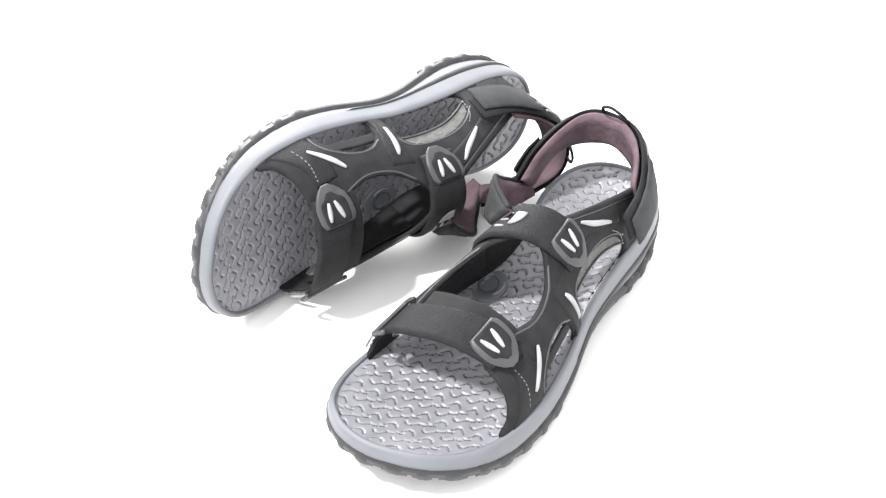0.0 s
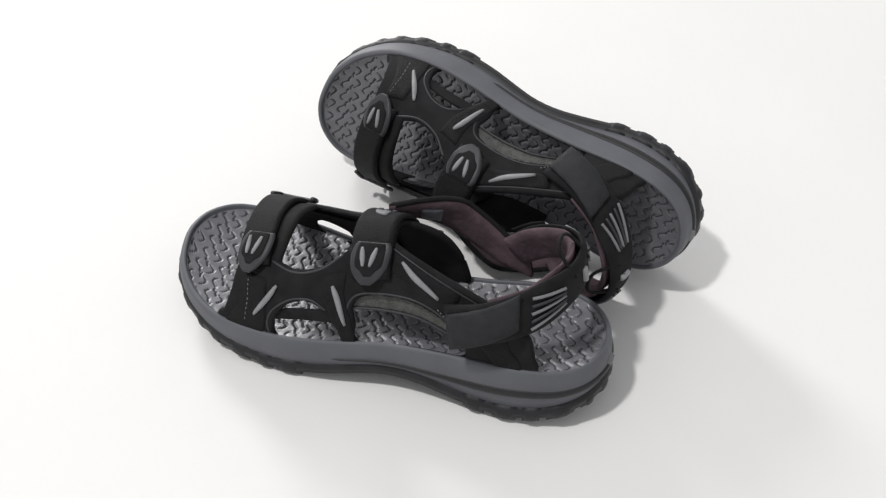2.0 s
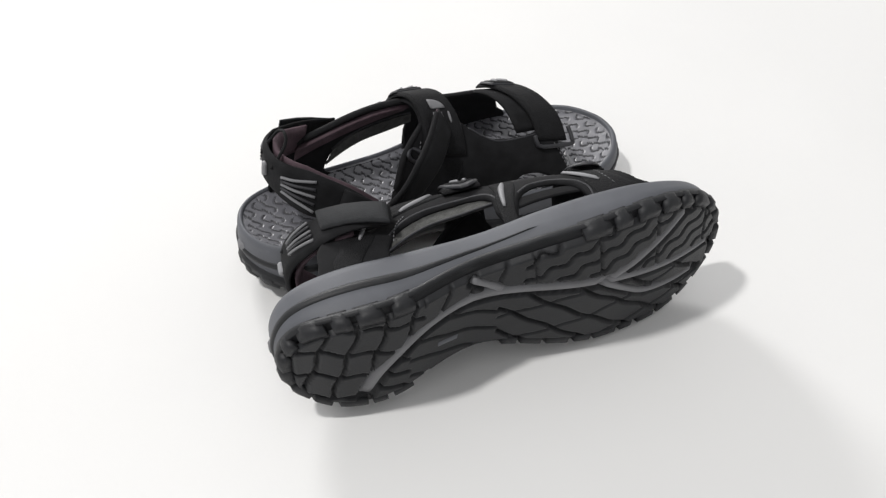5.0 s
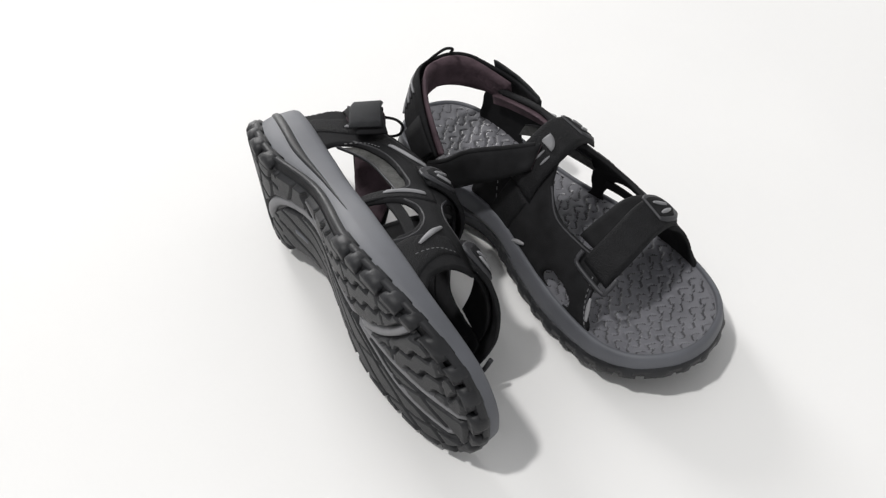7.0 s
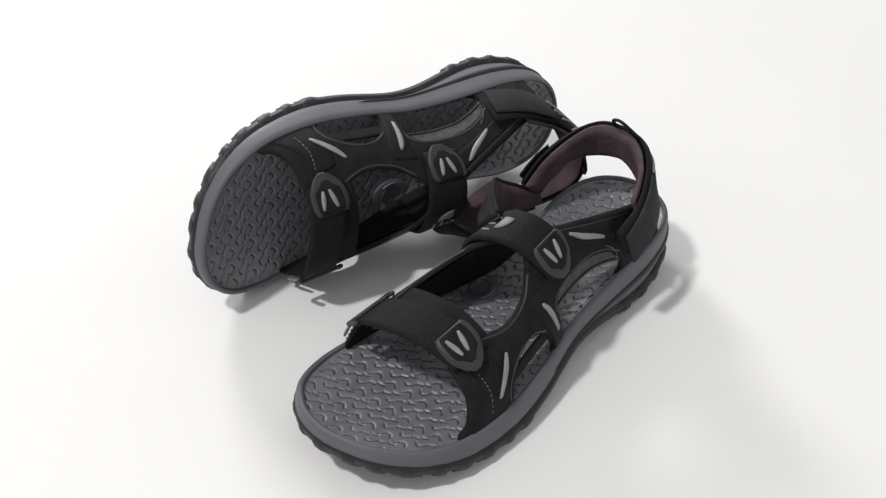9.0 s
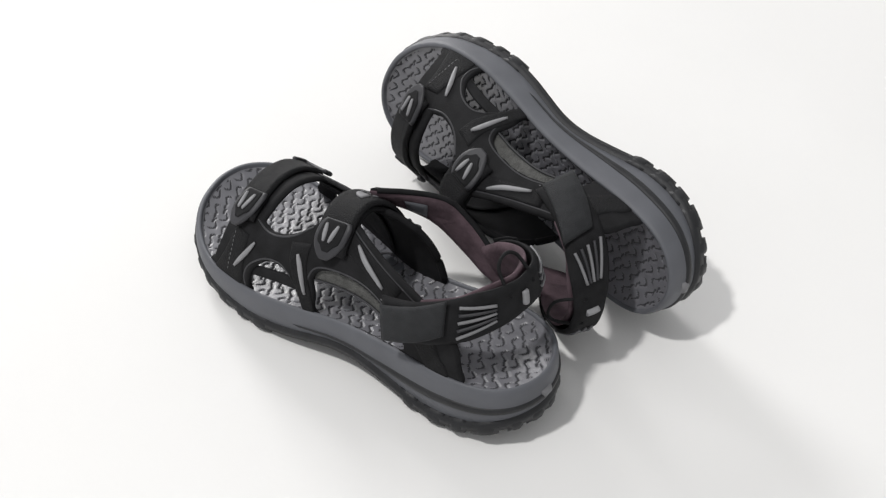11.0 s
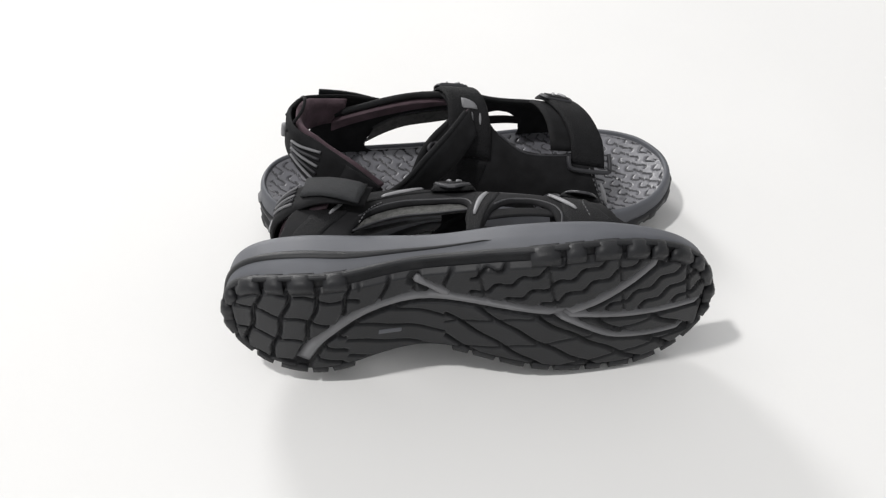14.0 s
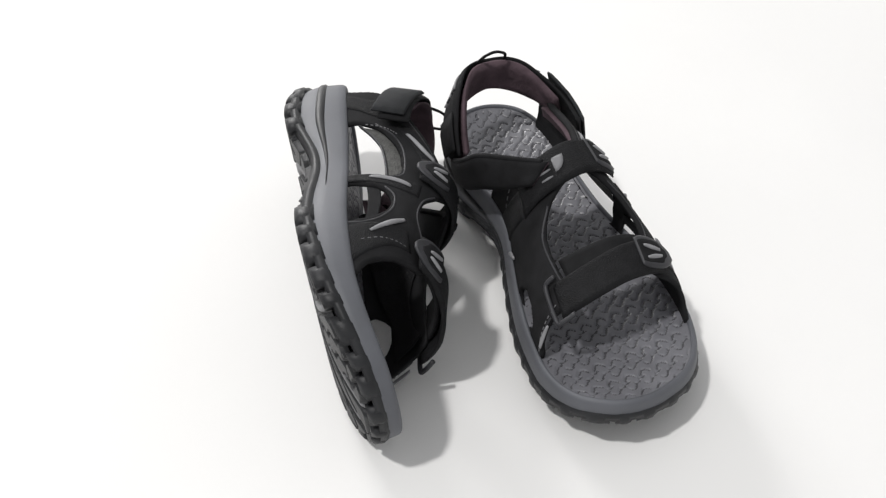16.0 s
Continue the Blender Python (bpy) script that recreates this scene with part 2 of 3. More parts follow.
def groove_depth(X, Y):
    """0 on the pads, 1 in the meandering grooves of the footbed: interlocking bone shapes."""
    a = radians(8)
    pitch, swing, wave = .0165, .0021, .0118
    u = X * math.cos(a) + Y * math.sin(a) + .0004 * np.sin(Y * 310)
    v = -X * math.sin(a) + Y * math.cos(a) + .0005 * np.sin(X * 260)
    d = np.full(X.shape, 9.0)
    f = v / wave - np.floor(v / wave)
    slope = np.sqrt(1 + (swing * 2 * math.pi / wave * np.cos(2 * math.pi * f)) ** 2)
    for base, ph, lo, hi in ((0.0, 0.0, .02, .74), (.0074, .5, .26, .98)):
        c = u - base - swing * np.sin(2 * math.pi * f + ph)
        e = np.abs(c - np.round(c / pitch) * pitch) / slope
        d = np.minimum(d, np.where((f > lo) & (f < hi), e, 9.0))
    h = u - np.floor((u + .002) / pitch) * pitch
    for mid, off in ((.0108, .15), (.0135, .55)):
        g = v / wave + off - (h - mid) * 60
        e = np.abs(h - mid - .0008 * np.sin(2 * math.pi * g))
        ff = g - np.floor(g)
        d = np.minimum(d, np.where((ff > .12) & (ff < .66), e, 9.0))
    return 1 - np.clip((d - .00030) / .0006, 0, 1)


VEINS = [[(.045, -.030), (.058, -.008), (.082, .013), (.113, .021), (.142, .020), (.174, .016), (.207, .011)],
         [(.207, .011), (.226, .019), (.244, .033), (.258, .048)], [(.205, .010), (.238, .003), (.267, -.001), (.294, -.003)],
         [(.201, .010), (.220, -.005), (.238, -.017), (.263, -.023), (.286, -.025)], [(.137, .022), (.128, .029), (.117, .037)]]
VEIN_W = [.0042, .0034, .0028, .0024, .0032]


def tread_cut(X, Y):
    """1 where the tread is cut away between its lugs."""
    mid = np.interp(X, [.0, .045, .058, .082, .113, .142, .174, .207, .302], [-.030, -.030, -.008, .013, .021, .020, .016, .011, -.003])

    def lines(ang, pitch, wide, wave=0.0, wl=.02, ph=0.0):
        c, s = math.cos(radians(ang)), math.sin(radians(ang))
        along, across = X * c + Y * s, -X * s + Y * c
        f = (across + wave * np.sin(along * 2 * math.pi / wl)) / pitch + ph
        e = np.abs(f - np.round(f)) * pitch
        return 1 - np.clip((e - wide / 2 + .0004) / .0008, 0, 1)
    fore_out = np.maximum(lines(30, .0132, .0026, .0019, .0165), .6 * lines(100, .040, .0012))
    fore_in = np.maximum(lines(-38, .0175, .0024, .0006, .03), .5 * lines(10, .026, .0014, .0006, .03))
    heel_out = np.maximum(lines(74, .0165, .0022, .0010, .03), lines(-12, .0215, .0022, .0016, .026))
    heel_in = np.maximum(lines(-24, .0125, .0024, .0010, .02), .7 * lines(62, .030, .0016))
    arch = .8 * lines(-18, .0150, .0018, .0006, .03)
    up = Y > mid
    cut = np.where(X > .135, np.where(up, fore_out, fore_in), np.where(up, heel_out, np.where(X < .075, heel_in, arch)))
    cut = np.where((X > .085) & (X < .15) & up, .8 * lines(70, .0165, .0020, .0006, .03), cut)
    for p, w in zip(VEINS, VEIN_W):
        cut = np.maximum(cut, 1 - np.clip((near_paths(X, Y, [p]) - w - .0006) / .0008, 0, 1))
    return cut


def ribbon(path, w0, w1, zf, up, n=20):
    """A flat tapering strip along (x, y) places, raised by up from the height zf."""
    c = spline(path, n)
    gi, go = [], []
    for i in range(n):
        t = c[min(i + 1, n - 1)] - c[max(i - 1, 0)]
        t = t / np.linalg.norm(t)
        nn = np.array((-t[1], t[0]))
        w = w0 + (w1 - w0) * i / (n - 1)
        ri, ro = [], []
        for k in (-1, -.5, .5, 1):
            x, y = c[i] + nn * w * k
            ri.append((x, y, zf(x)))
            ro.append((x, y, zf(x) + up))
        gi.append(ri)
        go.append(ro)
    return solid(gi, go)


def streak(points, width, off, thick=.0012, n=16):
    """A narrow tapering piece of trim laid on the foot's form along (x, s) places."""
    c = spline(points, n)
    gi, go = [], []
    for i in range(n):
        t = c[min(i + 1, n - 1)] - c[max(i - 1, 0)]
        w = width * math.sin(math.pi * (0.08 + 0.84 * i / (n - 1))) ** .6
        tx, ts = t[0], t[1] * .08
        ln = math.hypot(tx, ts) or 1
        nx, ns = -ts / ln, tx / ln / .08
        gi.append([form(c[i][0] + nx * w * k, c[i][1] + ns * w * k, off) for k in (-.5, -.2, .2, .5)])
        go.append([form(c[i][0] + nx * w * k, c[i][1] + ns * w * k, off + thick) for k in (-.5, -.2, .2, .5)])
    return solid(gi, go)


def seam(points, off, r=.0008, n=40):
    """A thin cord laid on the foot's form."""
    return tube([form(x, s, off) for x, s in spline(points, n)], r, n, 6)


def build_sandal(name, mirror, label):
    root = new(name)
    tagged(root, label, "sandal", "pair of sandals")
    P = lambda nm, bm, ma, lab="", parent=None: part(nm, bm, ma, parent or root, lab, mirror)
    zb, zt = z_bot, z_top
    # midsole, with a swelling side and a sunken waist line
    lev = [(.010, .10), (.003, .12), (.0014, .20), (.0004, .34), (-.0002, .46), (.0, .58), (.0004, .70), (.0008, .84), (.0014, .93), (.0026, .985), (.0040, 1.0), (.0050, .95)]
    loops = [sole_loop(d, lambda x, r=r: (zb(x) + .004) * (1 - r) + zt(x) * r) for d, r in lev]
    loops.append(sole_loop(.0052, lambda x: zt(x) - .010))
    midsole = P("midsole", loft(loops, cap=(False, False)), MIDSOLE, "grey foam midsole with a rounded rim")
    wrap = lambda x: .0115 + .002 * max(0, (.03 - x) / .03)
    lev = [(.012, 0, .0045), (.005, 0, .0045), (.0004, 0, .006), (-.0012, .45, 0), (-.0012, .85, 0), (.002, 1.05, 0)]
    outsole = P("outsole", loft([sole_loop(d, lambda x, r=r, h=h: zb(x) + h + r * wrap(x)) for d, r, h in lev], cap=(False, False)), RUBBER, "black rubber outsole with deep lugs")
    # accents round the heel
    def side_strip(nm, x_end, r_mid, r_half, out, ma, lab):
        sel = [i for i in range(-NR // 2, NR // 2) if OUT[i % NR][0] < x_end]
        gi, go = [], []
        for i in sel:
            p, q = OUT[i % NR], INW[i % NR]
            f = min(1, (x_end - p[0]) / (x_end * .55)) ** .8
            ri, ro = [], []
            for k in (-1, -.5, .5, 1):
                r = r_mid + .05 * math.sin(p[0] * 40) + r_half * k * f
                z = (zb(p[0]) + .004) * (1 - r) + zt(p[0]) * r
                ri.append((p[0] + q[0] * .004, p[1] + q[1] * .004, z))
                ro.append((p[0] - q[0] * out, p[1] - q[1] * out, z))
            gi.append(ri)
            go.append(ro)
        P(nm, solid(gi, go, .75), ma, lab, midsole)
    side_strip("heel_insert", .165, .50, .085, .0012, RUBBER, "black insert round the heel")
    P("heel_badge", solid([[(.004, y, z) for z in (.032, .035, .038, .041)] for y in (-.006, -.003, .003, .006)],
                          [[(-.0018, y, z) for z in (.032, .035, .038, .041)] for y in (-.006, -.003, .003, .006)]), VEIN, "small grey badge", midsole)
    # footbed with its grooves
    X, Y, v = inside_grid(.0046, .00085)
    lo, hi = Y[:, :1], Y[:, -1:]
    r = np.clip(np.abs(2 * v - 1), 0, 1)[None, :]
    end = np.clip(np.minimum(X - X[0, 0], X[-1, 0] - X) / .03, 0, 1)
    dish = (1 - r * r) * (1 - (1 - end) ** 2)
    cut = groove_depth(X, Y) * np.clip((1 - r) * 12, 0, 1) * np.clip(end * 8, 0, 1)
    Z = zt(X) - .0022 - np.where(X < .12, .0065, .0065 - .0035 * np.clip((X - .12) / .05, 0, 1)) * dish - .0009 * cut
    # faces deep in a groove take the darker grey, adding to their shade
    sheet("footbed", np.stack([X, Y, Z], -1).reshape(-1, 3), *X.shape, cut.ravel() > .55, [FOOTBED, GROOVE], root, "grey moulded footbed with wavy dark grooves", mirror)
    # round badge set into the smooth inner arch of the footbed
    bx, by = .150, -.021
    bz = lambda x: zt(x) - .0034
    disc = [[Vector((bx + r * math.cos(a), by + r * .8 * math.sin(a), bz(bx + r * math.cos(a)) + h)) for a in [k * math.tau / 28 for k in range(28)]] for r, h in ((.0150, -.0022), (.0146, -.0004), (.0138, .0), (.0090, .0), (.0001, .0))]
    badge = P("footbed_badge", loft(disc, cap=(False, True)), MIDSOLE, "smooth grey oval plate with a ring")
    P("ring_mark", tube([(bx + .0078 * math.cos(a), by + .0062 * math.sin(a), bz(bx) + .0002) for a in [k * math.tau / 12 for k in range(12)]], .0008, 36, 6, True), GROOVE, "dark ring", badge)
    P("ring_mark", tube([(bx + .0118 * math.cos(a), by + .0095 * math.sin(a), bz(bx) + .0003) for a in [k * math.tau / 14 + 1.0 for k in range(7)]], .0006, 24, 6), PIPING, "light grey arc", badge)
    # tread
    X, Y, v = inside_grid(.0045, .0010)
    cut = tread_cut(X, Y)
    edge = np.clip((.5 - np.abs(v - .5)) * 40, 0, 1)[None, :] * np.clip(np.minimum(X - X[0, 0], X[-1, 0] - X) / .003, 0, 1)
    Z = zb(X) + .0042 - .0042 * (1 - cut) * edge
    sheet("tread", np.stack([X, Y, Z], -1).reshape(-1, 3), *X.shape, np.zeros(X.size), [RUBBER], outsole, "black tread cut into wavy lugs", mirror)
    for p, w in zip(VEINS, VEIN_W):
        P("vein", ribbon(p, w * 1.15, w * .8, lambda x: zb(x) + .0055, -.0048), VEIN, "grey rubber vein", outsole)
    P("sole_badge", ribbon([(.092, -.006), (.110, -.008)], .0032, .0026, lambda x: zb(x) + .004, -.0046, 8), MIDSOLE, "small grey oval badge", outsole)
    # lugs along the edge of the outsole
    at = 0.0
    seg = np.linalg.norm(np.roll(OUT, -1, 0) - OUT, axis=1)
    cum = np.concatenate([[0], np.cumsum(seg)])
    k = 0
    while at < cum[-1] - .010:
        ln = (.0135, .0095, .0170, .0110, .0150)[k % 5]
        mid = np.interp(at + ln / 2, cum, np.append(OUT[:, 0], OUT[0, 0]))
        outer = at < cum[-1] / 2
        if not (.088 < mid < .138 or (outer and .085 < mid < .185)):
            gi, go = [], []
            for s in np.linspace(at, at + ln, 4):
                i = np.interp(s, cum, np.arange(NR + 1)) % NR
                a, f = int(i), i - int(i)
                p = OUT[a] * (1 - f) + OUT[(a + 1) % NR] * f
                q = INW[a] * (1 - f) + INW[(a + 1) % NR] * f
                gi.append([(p[0] + q[0] * .006, p[1] + q[1] * .006, zb(p[0]) + z) for z in (.0002, .003, .008, .0125)])
                go.append([(p[0] - q[0] * o, p[1] - q[1] * o, zb(p[0]) + z) for z, o in ((.0002, .0004), (.003, .0017), (.008, .0021), (.0122, .0008))])
            P("lug", solid(gi, go, .8), RUBBER, "", outsole)
        at += ln + (.0035, .0056, .0042)[k % 3]
        k += 1

    U = lambda nm, a, b, off=0.0, th=.003, ma=FABRIC, lab="", n=24, m=8: P(nm, patch(a, b, off, th, n, m), ma, lab)
    # upper, outer side
    P("outer_panel", cut_panel([(.244, 1.02), (.237, .86), (.233, .66), (.231, .36), (.214, .36), (.192, .46), (.174, .43), (.160, .28), (.152, .12), (.138, .18), (.122, .32),
                                (.105, .44), (.085, .54), (.062, .62), (.044, .74), (.038, .9), (.040, 1.02), (.10, 1.02), (.17, 1.02)],
                               [[(.199, .985), (.201, .90), (.197, .79), (.188, .715), (.178, .71), (.169, .77), (.163, .86), (.159, .985), (.178, .99)],
                                [(.147, .985), (.149, .86), (.151, .74), (.146, .67), (.135, .655), (.117, .68), (.100, .75), (.087, .83), (.079, .95), (.085, .985), (.115, .99)]]),
      FABRIC, "black nubuck side with two large openings")
    U("mesh_band", [(.152, .645), (.136, .635), (.115, .675), (.098, .745), (.086, .82)], [(.153, .755), (.136, .765), (.113, .795), (.096, .85), (.080, .92)], -.0018, .0016, MESHM, "light grey mesh band across the opening", n=30)
    U("side_band", [(.202, .80), (.190, .775), (.175, .775), (.162, .79)], [(.203, .875), (.190, .86), (.175, .86), (.160, .875)], -.0010, .0016, FABRIC, "black band across the front opening", n=20)
    for pts in ([(.152, .645), (.136, .635), (.115, .675), (.098, .745), (.086, .82)], [(.153, .755), (.136, .765), (.113, .795), (.096, .85), (.080, .92)]):
        P("piping", seam(pts, .0002, .0009), TAB)
    # upper, inner side
    P("inner_panel", cut_panel([(.246, -1.02), (.240, -.86), (.236, -.66), (.234, -.42), (.212, -.47), (.186, -.50), (.168, -.37), (.156, -.10), (.146, -.20), (.133, -.38),
                                (.119, -.57), (.109, -.78), (.102, -1.02), (.14, -1.02), (.17, -1.02)],
                               [[(.221, -.97), (.224, -.90), (.217, -.84), (.206, -.82), (.197, -.87), (.192, -.96), (.205, -.985)]]),
      FABRIC, "black nubuck side with a low front opening")
    # linings inside
    U("lining", [(.140, .20), (.118, .38), (.10, .50), (.075, .60), (.056, .68)], [(.140, .42), (.118, .54), (.10, .62), (.075, .70), (.055, .78)], -.0045, .0042, LINING, "soft plum lining")
    U("lining", [(.228, -.46), (.212, -.60), (.184, -.64), (.160, -.50)], [(.232, -.80), (.208, -.80), (.180, -.90), (.145, -.96)], -.0022, .002, WEB, "")
    # inner collar, splayed away from the foot
    cpath = [(.066, -.044, .050), (.084, -.047, .056), (.101, -.0475, .066), (.118, -.0425, .080), (.135, -.031, .0885), (.151, -.014, .0965)]
    cups = [(.2, -.1, 1), (.1, -.15, 1), (-.05, -.12, 1), (-.15, 0, 1), (-.2, .35, 1), (-.25, .8, 1)]
    ctap = [(0, .45), (.25, .90), (.55, 1.0), (.8, .85), (1, .7)]
    collar = P("collar", band(cpath, cups, .027, .0028, 48, 8, ctap), FABRIC, "black nubuck collar strap")
    inner_c = [(x, y + .0004, z) for x, y, z in cpath]
    P("lining", band(inner_c, cups, .0265, -.0036, 48, 8, ctap), LINING, "soft plum lining", collar)
    cc, cuu = [Vector(p) for p in spline(cpath, 61)], [Vector(p) for p in spline(cups, 61)]
    def on_collar(t, h, off):
        i = max(1, min(59, int(t * 60)))
        up = cuu[i].normalized()
        return cc[i] + up * h + (cc[i + 1] - cc[i - 1]).cross(up).normalized() * off
    P("edge_piping", tube([on_collar(t, .027 / 2 * float(np.interp(t, *zip(*ctap))), 0) for t in np.linspace(.02, .98, 24)], .0019, 48, 8), FABRIC, "", collar)
    P("label", solid([[on_collar(t, h, -.0038) for h in (-.006, -.003, .003, .006)] for t in (.70, .74, .80, .84)],
                     [[on_collar(t, h, -.0052) for h in (-.006, -.003, .003, .006)] for t in (.70, .74, .80, .84)]), MIDSOLE, "flat grey label sewn on the lining", collar)
    # raised overlays and padded edges
    U("overlay", [(.224, .52), (.224, .70), (.231, .88), (.239, .985)], [(.208, .56), (.206, .74), (.206, .88), (.208, .985)], .0026, .0012, WEB, "", 18, 6)
    U("overlay", [(.172, .50), (.169, .66), (.162, .84), (.157, .985)], [(.157, .48), (.156, .66), (.151, .84), (.149, .985)], .0026, .0012, WEB, "", 18, 6)
    U("overlay", [(.140, .22), (.122, .36), (.104, .48), (.085, .58)], [(.140, .42), (.122, .52), (.106, .61), (.088, .70)], .0026, .0012, WEB, "", 18, 6)
    U("overlay", [(.080, .74), (.074, .84), (.066, .92), (.060, .985)], [(.056, .76), (.052, .86), (.046, .93), (.044, .985)], .0026, .0012, WEB, "", 14, 6)
    U("overlay", [(.160, -.66), (.156, -.78), (.150, -.90), (.146, -.985)], [(.138, -.64), (.132, -.78), (.126, -.90), (.120, -.985)], .0026, .0012, WEB, "", 18, 6)
    for pts in ([(.152, .13), (.138, .19), (.122, .33), (.105, .45), (.085, .55), (.064, .63)], [(.156, -.11), (.146, -.21), (.133, -.39), (.119, -.58), (.109, -.79), (.103, -.97)]):
        P("padded_edge", seam(pts, .0010, .0026), FABRIC)
    # straps across
    toe = U("toe_strap", [(.243, -.56), (.244, -.3), (.240, 0), (.235, .28), (.232, .46)], [(.219, -.55), (.220, -.3), (.216, 0), (.211, .28), (.208, .46)], lambda u: .0018 + .0027 * min(1, u / .25), .0032, WEB, "black webbing strap with a moulded end", n=36)
    ins = U("instep_strap", [(.162, -.64), (.163, -.3), (.161, 0), (.157, .3), (.153, .52)], [(.131, -.64), (.135, -.3), (.134, 0), (.131, .3), (.129, .52)], lambda u: .0026 + .0019 * min(1, u / .2), .0032, WEB, "black webbing strap with a moulded end", n=36)
    U("under_strap", [(.235, -.40), (.237, -.2), (.235, 0), (.231, .25), (.229, .45)], [(.206, -.45), (.207, -.2), (.206, 0), (.204, .25), (.203, .45)], .0005, .003, FABRIC)
    U("under_strap", [(.158, -.40), (.158, -.2), (.156, 0), (.153, .2), (.150, .40)], [(.134, -.40), (.136, -.2), (.135, 0), (.133, .2), (.132, .40)], .0005, .003, FABRIC)
    for strap, x0, x1, s0, s1 in ((toe, .2325, .2085, .22, .54), (ins, .155, .130, .24, .56)):
        sm = (s0 + s1) / 2
        lx, rx = x0 - .0005, x1 + .0005
        P("tab", patch([(lx - .002, s0), (lx, s0 + .06), (lx - .0005, sm + .02), (lx - .0045, s1 - .05), (lx - .0095, s1)], [(rx + .002, s0), (rx, s0 + .06), (rx + .0005, sm + .02), (rx + .0045, s1 - .05), (rx + .0095, s1)], .0074, .0018, 24, 8), TAB, "dark grey moulded strap end", strap)
        P("tab_face", patch([(lx - .004, s0 + .01), (lx - .003, s0 + .07), (lx - .0035, sm + .02), (lx - .0070, s1 - .10), (lx - .0100, s1 - .06)], [(rx + .004, s0 + .01), (rx + .003, s0 + .07), (rx + .0035, sm + .02), (rx + .0070, s1 - .10), (rx + .0100, s1 - .06)], .0088, .0010, 20, 6), FABRIC, "black face of the strap end", strap)
        xm = (x0 + x1) / 2
        P("fin", streak([(xm + .0055, s0 + .05), (xm + .003, s1 - .13)], .0030, .0096, .0014), PIPING, "light grey raised fin", strap)
        P("fin", streak([(xm - .0035, s0 + .05), (xm - .001, s1 - .13)], .0030, .0096, .0014), PIPING, "light grey raised fin", strap)
    # rings on the inner side
    ring = [form(.2465, -.44, .0062), form(.2460, -.56, .0056), form(.2430, -.605, .0052), form(.220, -.600, .0052), form(.2165, -.56, .0056), form(.2165, -.50, .006)]
    P("ring", tube(ring, .0016, 28), TAB, "grey strap ring")
    P("ring", tube([form(.124, -.55, .002), form(.119, -.60, .004), (form(.124, -.66, .003)), form(.130, -.61, .006)], .0014, 24, 8, True), TAB, "grey strap ring")
    # plain emblem on the instep strap
    xc, sc, rr = .150, -.215, .0105
    gi, go = [], []
    for k in range(7):
        a = k / 6 * math.pi / 2
        gi.append([form(xc - .006 + rr * f * math.sin(a), sc + rr * f * math.cos(a) * 11, .0074) for f in (.08, .4, .75, 1)])
        go.append([form(xc - .006 + rr * f * math.sin(a), sc + rr * f * math.cos(a) * 11, .0086) for f in (.08, .4, .75, 1)])
    P("emblem", solid(gi, go, .9), VEIN, "light grey plain emblem", ins)
    for k in range(3):
        P("emblem_bar", streak([(.156 - .0055 * k, -.25), (.1555 - .0055 * k, -.36)], .0017, .0075, .0009), VEIN, "", ins)
    # trim on the sides
    for pts, w in (([(.200, .60), (.205, .70), (.214, .84)], .0036), ([(.164, .58), (.160, .68), (.155, .86)], .0034), ([(.124, .38), (.114, .50), (.098, .63)], .0034), ([(.074, .70), (.066, .82)], .0024),
                   ([(.239, -.70), (.243, -.88)], .0030), ([(.170, -.90), (.155, -.98)], .0022)):
        P("trim", streak(pts, w, .0038, .0014), PIPING, "light grey tapered trim")
    for pts in ([(.151, .16), (.138, .22), (.122, .35), (.105, .47), (.085, .57), (.064, .65)], [(.228, .36), (.214, .39), (.192, .49), (.174, .46), (.162, .34)],
                [(.231, -.44), (.212, -.49), (.186, -.52), (.169, -.40)], [(.244, -.98), (.239, -.86), (.235, -.66)],
                [(.204, .97), (.205, .88), (.201, .78), (.190, .695), (.177, .69), (.167, .76)], [(.153, .86), (.154, .74), (.149, .65), (.135, .635), (.115, .66), (.098, .73), (.084, .83)]):
        P("piping", seam(pts, .0026), TAB)
    # stitches
    for pts in ([(.098, .70), (.090, .78), (.084, .90)], [(.242, -.92), (.236, -.75), (.231, -.55)], [(.131, -.50), (.126, -.68), (.128, -.90)], [(.221, .58), (.219, .74), (.221, .92)]):
        c = spline(pts, 19)
        for k in range(0, 18, 2):
            P("stitch", tube([form(*c[k], .0036), form(*c[k + 1], .0036)], .00035, 4, 5), VEIN)
    # heel strap
    path = [(.090, .043, .075), (.066, .041, .081), (.046, .030, .088), (.032, .014, .0945), (.027, -.004, .0965), (.031, -.023, .0945), (.045, -.037, .088), (.062, -.044, .077), (.078, -.046, .063)]
    ups = [(.25, -.25, 1), (.20, -.30, 1), (.10, -.25, 1), (.12, -.1, 1), (.15, 0, 1), (.15, .1, 1), (.35, .25, 1), (.75, .2, 1), (.9, .1, 1)]
    tp = [(0, .75), (.3, 1.10), (.5, .85), (.7, 1.06), (1, .65)]
    heel = P("heel_strap", band(path, ups, .029, .0035, 56, 9, tp), FABRIC, "black padded heel strap with ribbed sides")
    inner = [(x + (.003 if x < .04 else 0), y * .93, z) for x, y, z in path[1:]]
    P("lining", band(inner, ups[1:], .030, -.0042, 56, 9, [(0, .8), (.2, 1), (.45, .85), (.66, 1.05), (1, .75)]), LINING, "soft plum lining", heel)
    cp, cu = [Vector(p) for p in spline(path, 101)], [Vector(p) for p in spline(ups, 101)]
    def on_strap(t, h, off):
        i = max(1, min(99, int(t * 100)))
        up = cu[i].normalized()
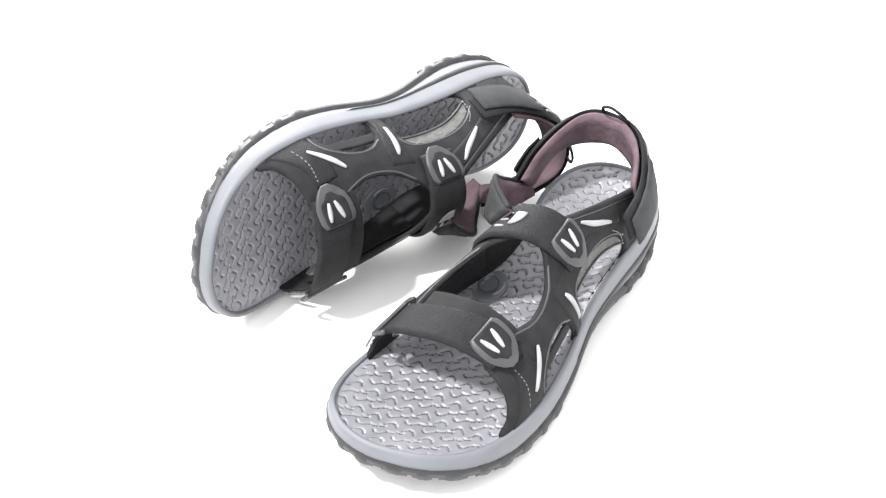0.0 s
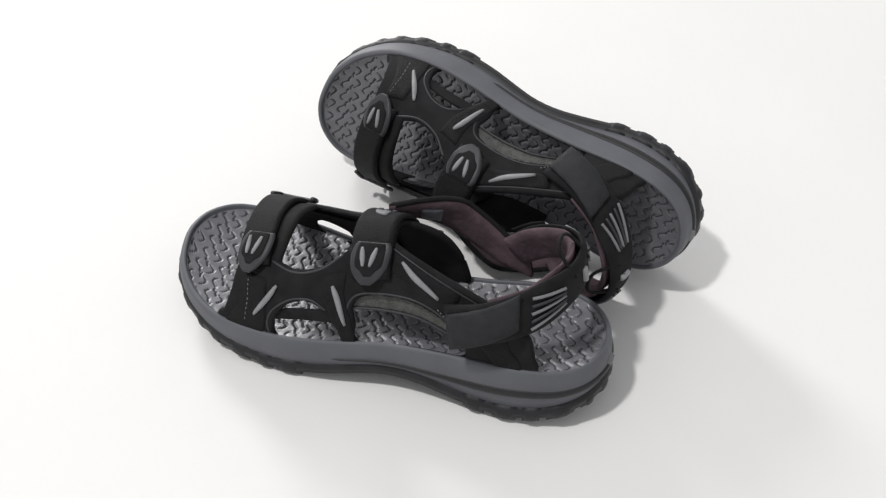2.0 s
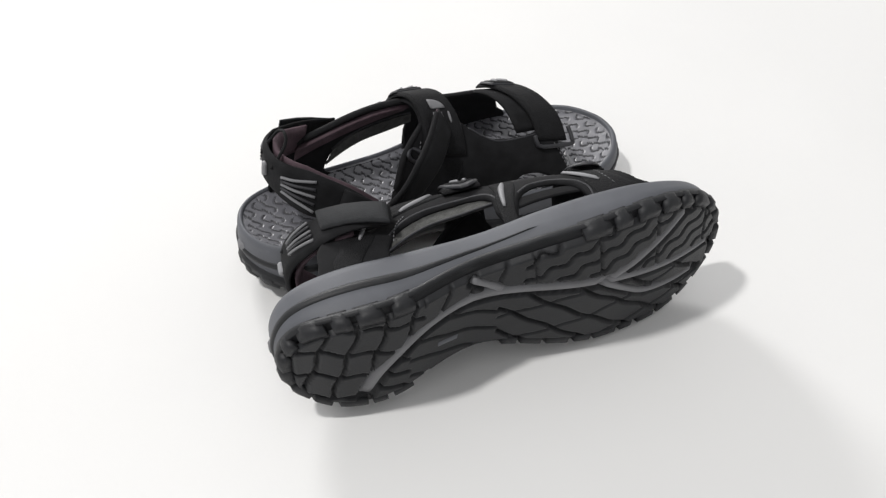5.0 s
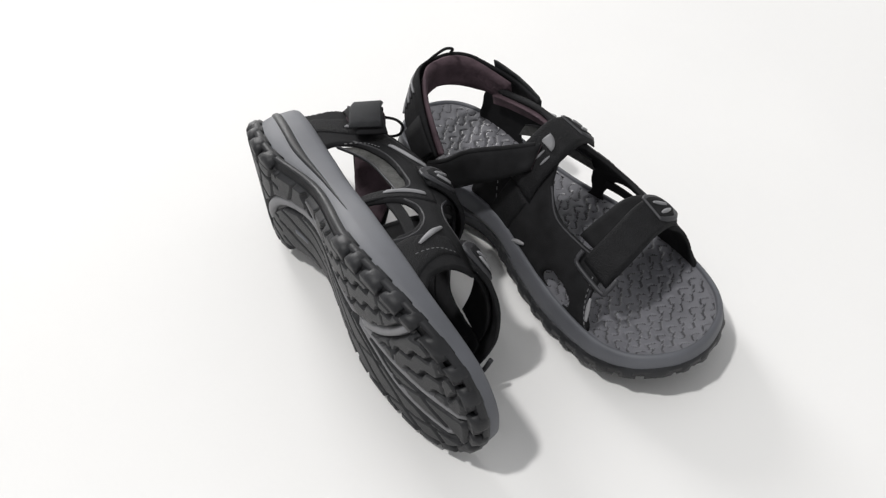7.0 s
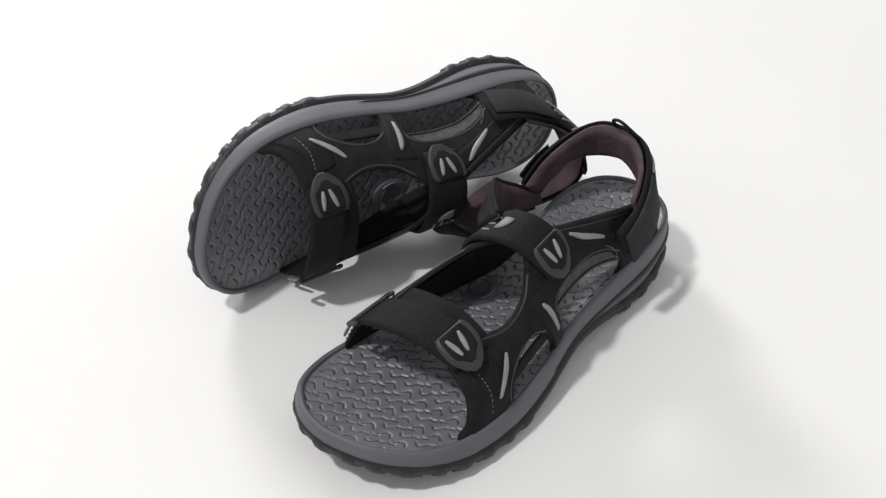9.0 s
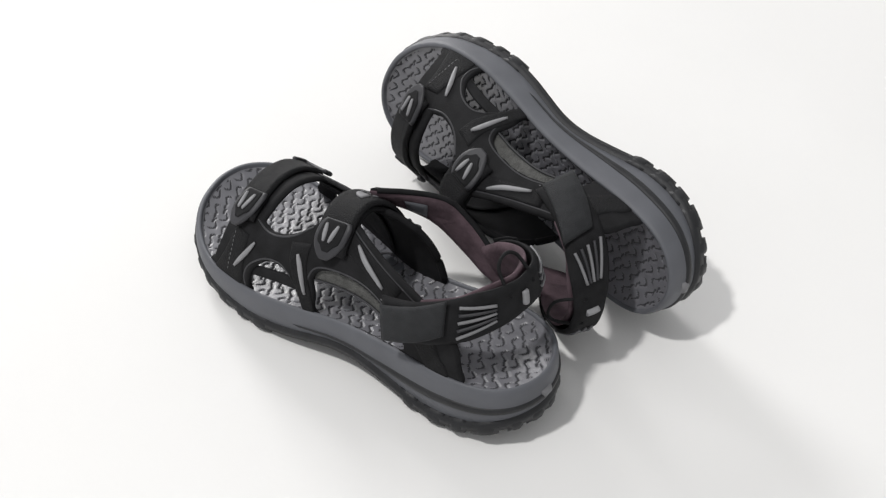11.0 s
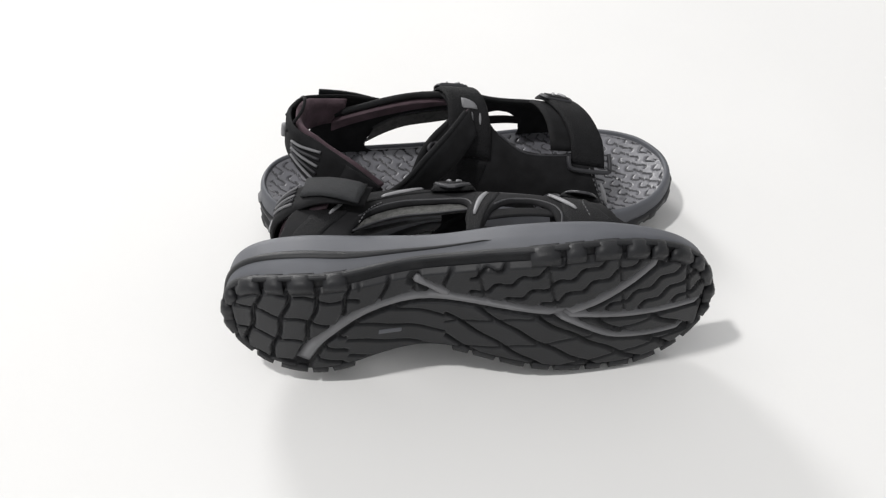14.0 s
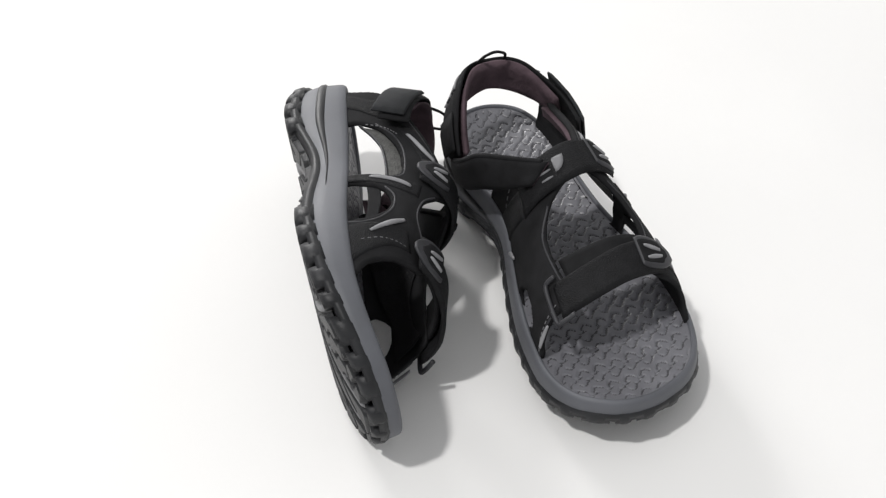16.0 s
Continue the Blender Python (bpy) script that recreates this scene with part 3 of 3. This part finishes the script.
        nr = (cp[i + 1] - cp[i - 1]).cross(up).normalized()
        return cp[i] + up * h + nr * off
    for side in (0, 1):
        for k in range(5):
            h0, h1 = (k - 2) * .0052, (k - 2) * .0026
            ts = [.26, .30, .34, .385] if not side else [.74, .70, .66, .615]
            pts = [on_strap(t, h0 + (h1 - h0) * j / 3, .0042) for j, t in enumerate(ts)]
            P("rib", tube(pts, .0010, 12, 6), VEIN if k % 2 == 0 else TAB, "grey rib", heel)
    P("mark", tube([on_strap(.5, -.004, .0040), on_strap(.5, .001, .0042), on_strap(.5, .005, .0040)], .0022, 8, 8), PIPING, "small grey mark", heel)
    gi = [[on_strap(t, h + (t - .12) * .045, .0045) for h in (-.0115, -.010, 0, .010, .0115)] for t in (.015, .03, .08, .13, .18, .215, .225)]
    go = [[on_strap(t, h + (t - .12) * .045, .0072) for h in (-.0115, -.010, 0, .010, .0115)] for t in (.015, .03, .08, .13, .18, .215, .225)]
    P("flap", solid(gi, go, .4), PATCH, "dark grey rectangular fastener flap", heel)
    gi = [[on_strap(t, h, .0043) for h in (-.0115, -.010, 0, .010, .0115)] for t in (.985, .97, .93, .88, .83)]
    go = [[on_strap(t, h, .0062) for h in (-.0115, -.010, 0, .010, .0115)] for t in (.985, .97, .93, .88, .83)]
    P("flap", solid(gi, go, .4), FABRIC, "", heel)
    a, c, m = on_strap(.43, .0110, .001), on_strap(.57, .0110, .001), on_strap(.5, .0110, .001)
    lean = Vector((.85, 0, 1)).normalized()
    P("pull_loop", tube([a - lean * .006, a + lean * .004, a.lerp(m, .25) + lean * .0135, m + lean * .0175, c.lerp(m, .25) + lean * .0135, c + lean * .004, c - lean * .006], .0011, 32), WEB, "black cord pull loop", heel)
    return root


# the turntable carries both sandals
POSE_FLAT = pose(0.071, 0.1292, 0.0, 0, 0, -92.17)
FWD = Vector((-0.1620, -0.9867, 0.0126)).normalized()
LAT = Vector((-0.0864, 0.0269, 0.9959))
LAT = (LAT - FWD * LAT.dot(FWD)).normalized()
UPV = FWD.cross(-LAT)
POSE_SIDE = Matrix.Translation((-.0778, .1616, .0505)) @ Matrix((FWD, -LAT, UPV)).transposed().to_4x4()
flat = build_sandal("sandal", False, "black and grey strapped sandal standing flat on white paper")
side = build_sandal("sandal", True, "black and grey strapped sandal tipped on its inner edge")


def motions():
    for thing, base in ((flat, POSE_FLAT), (side, POSE_SIDE)):
        walk(thing, [(0.5 * i, pose(0, 0, 0, 0, 0, -a) @ base) for i, a in enumerate(TURN)])


motions()
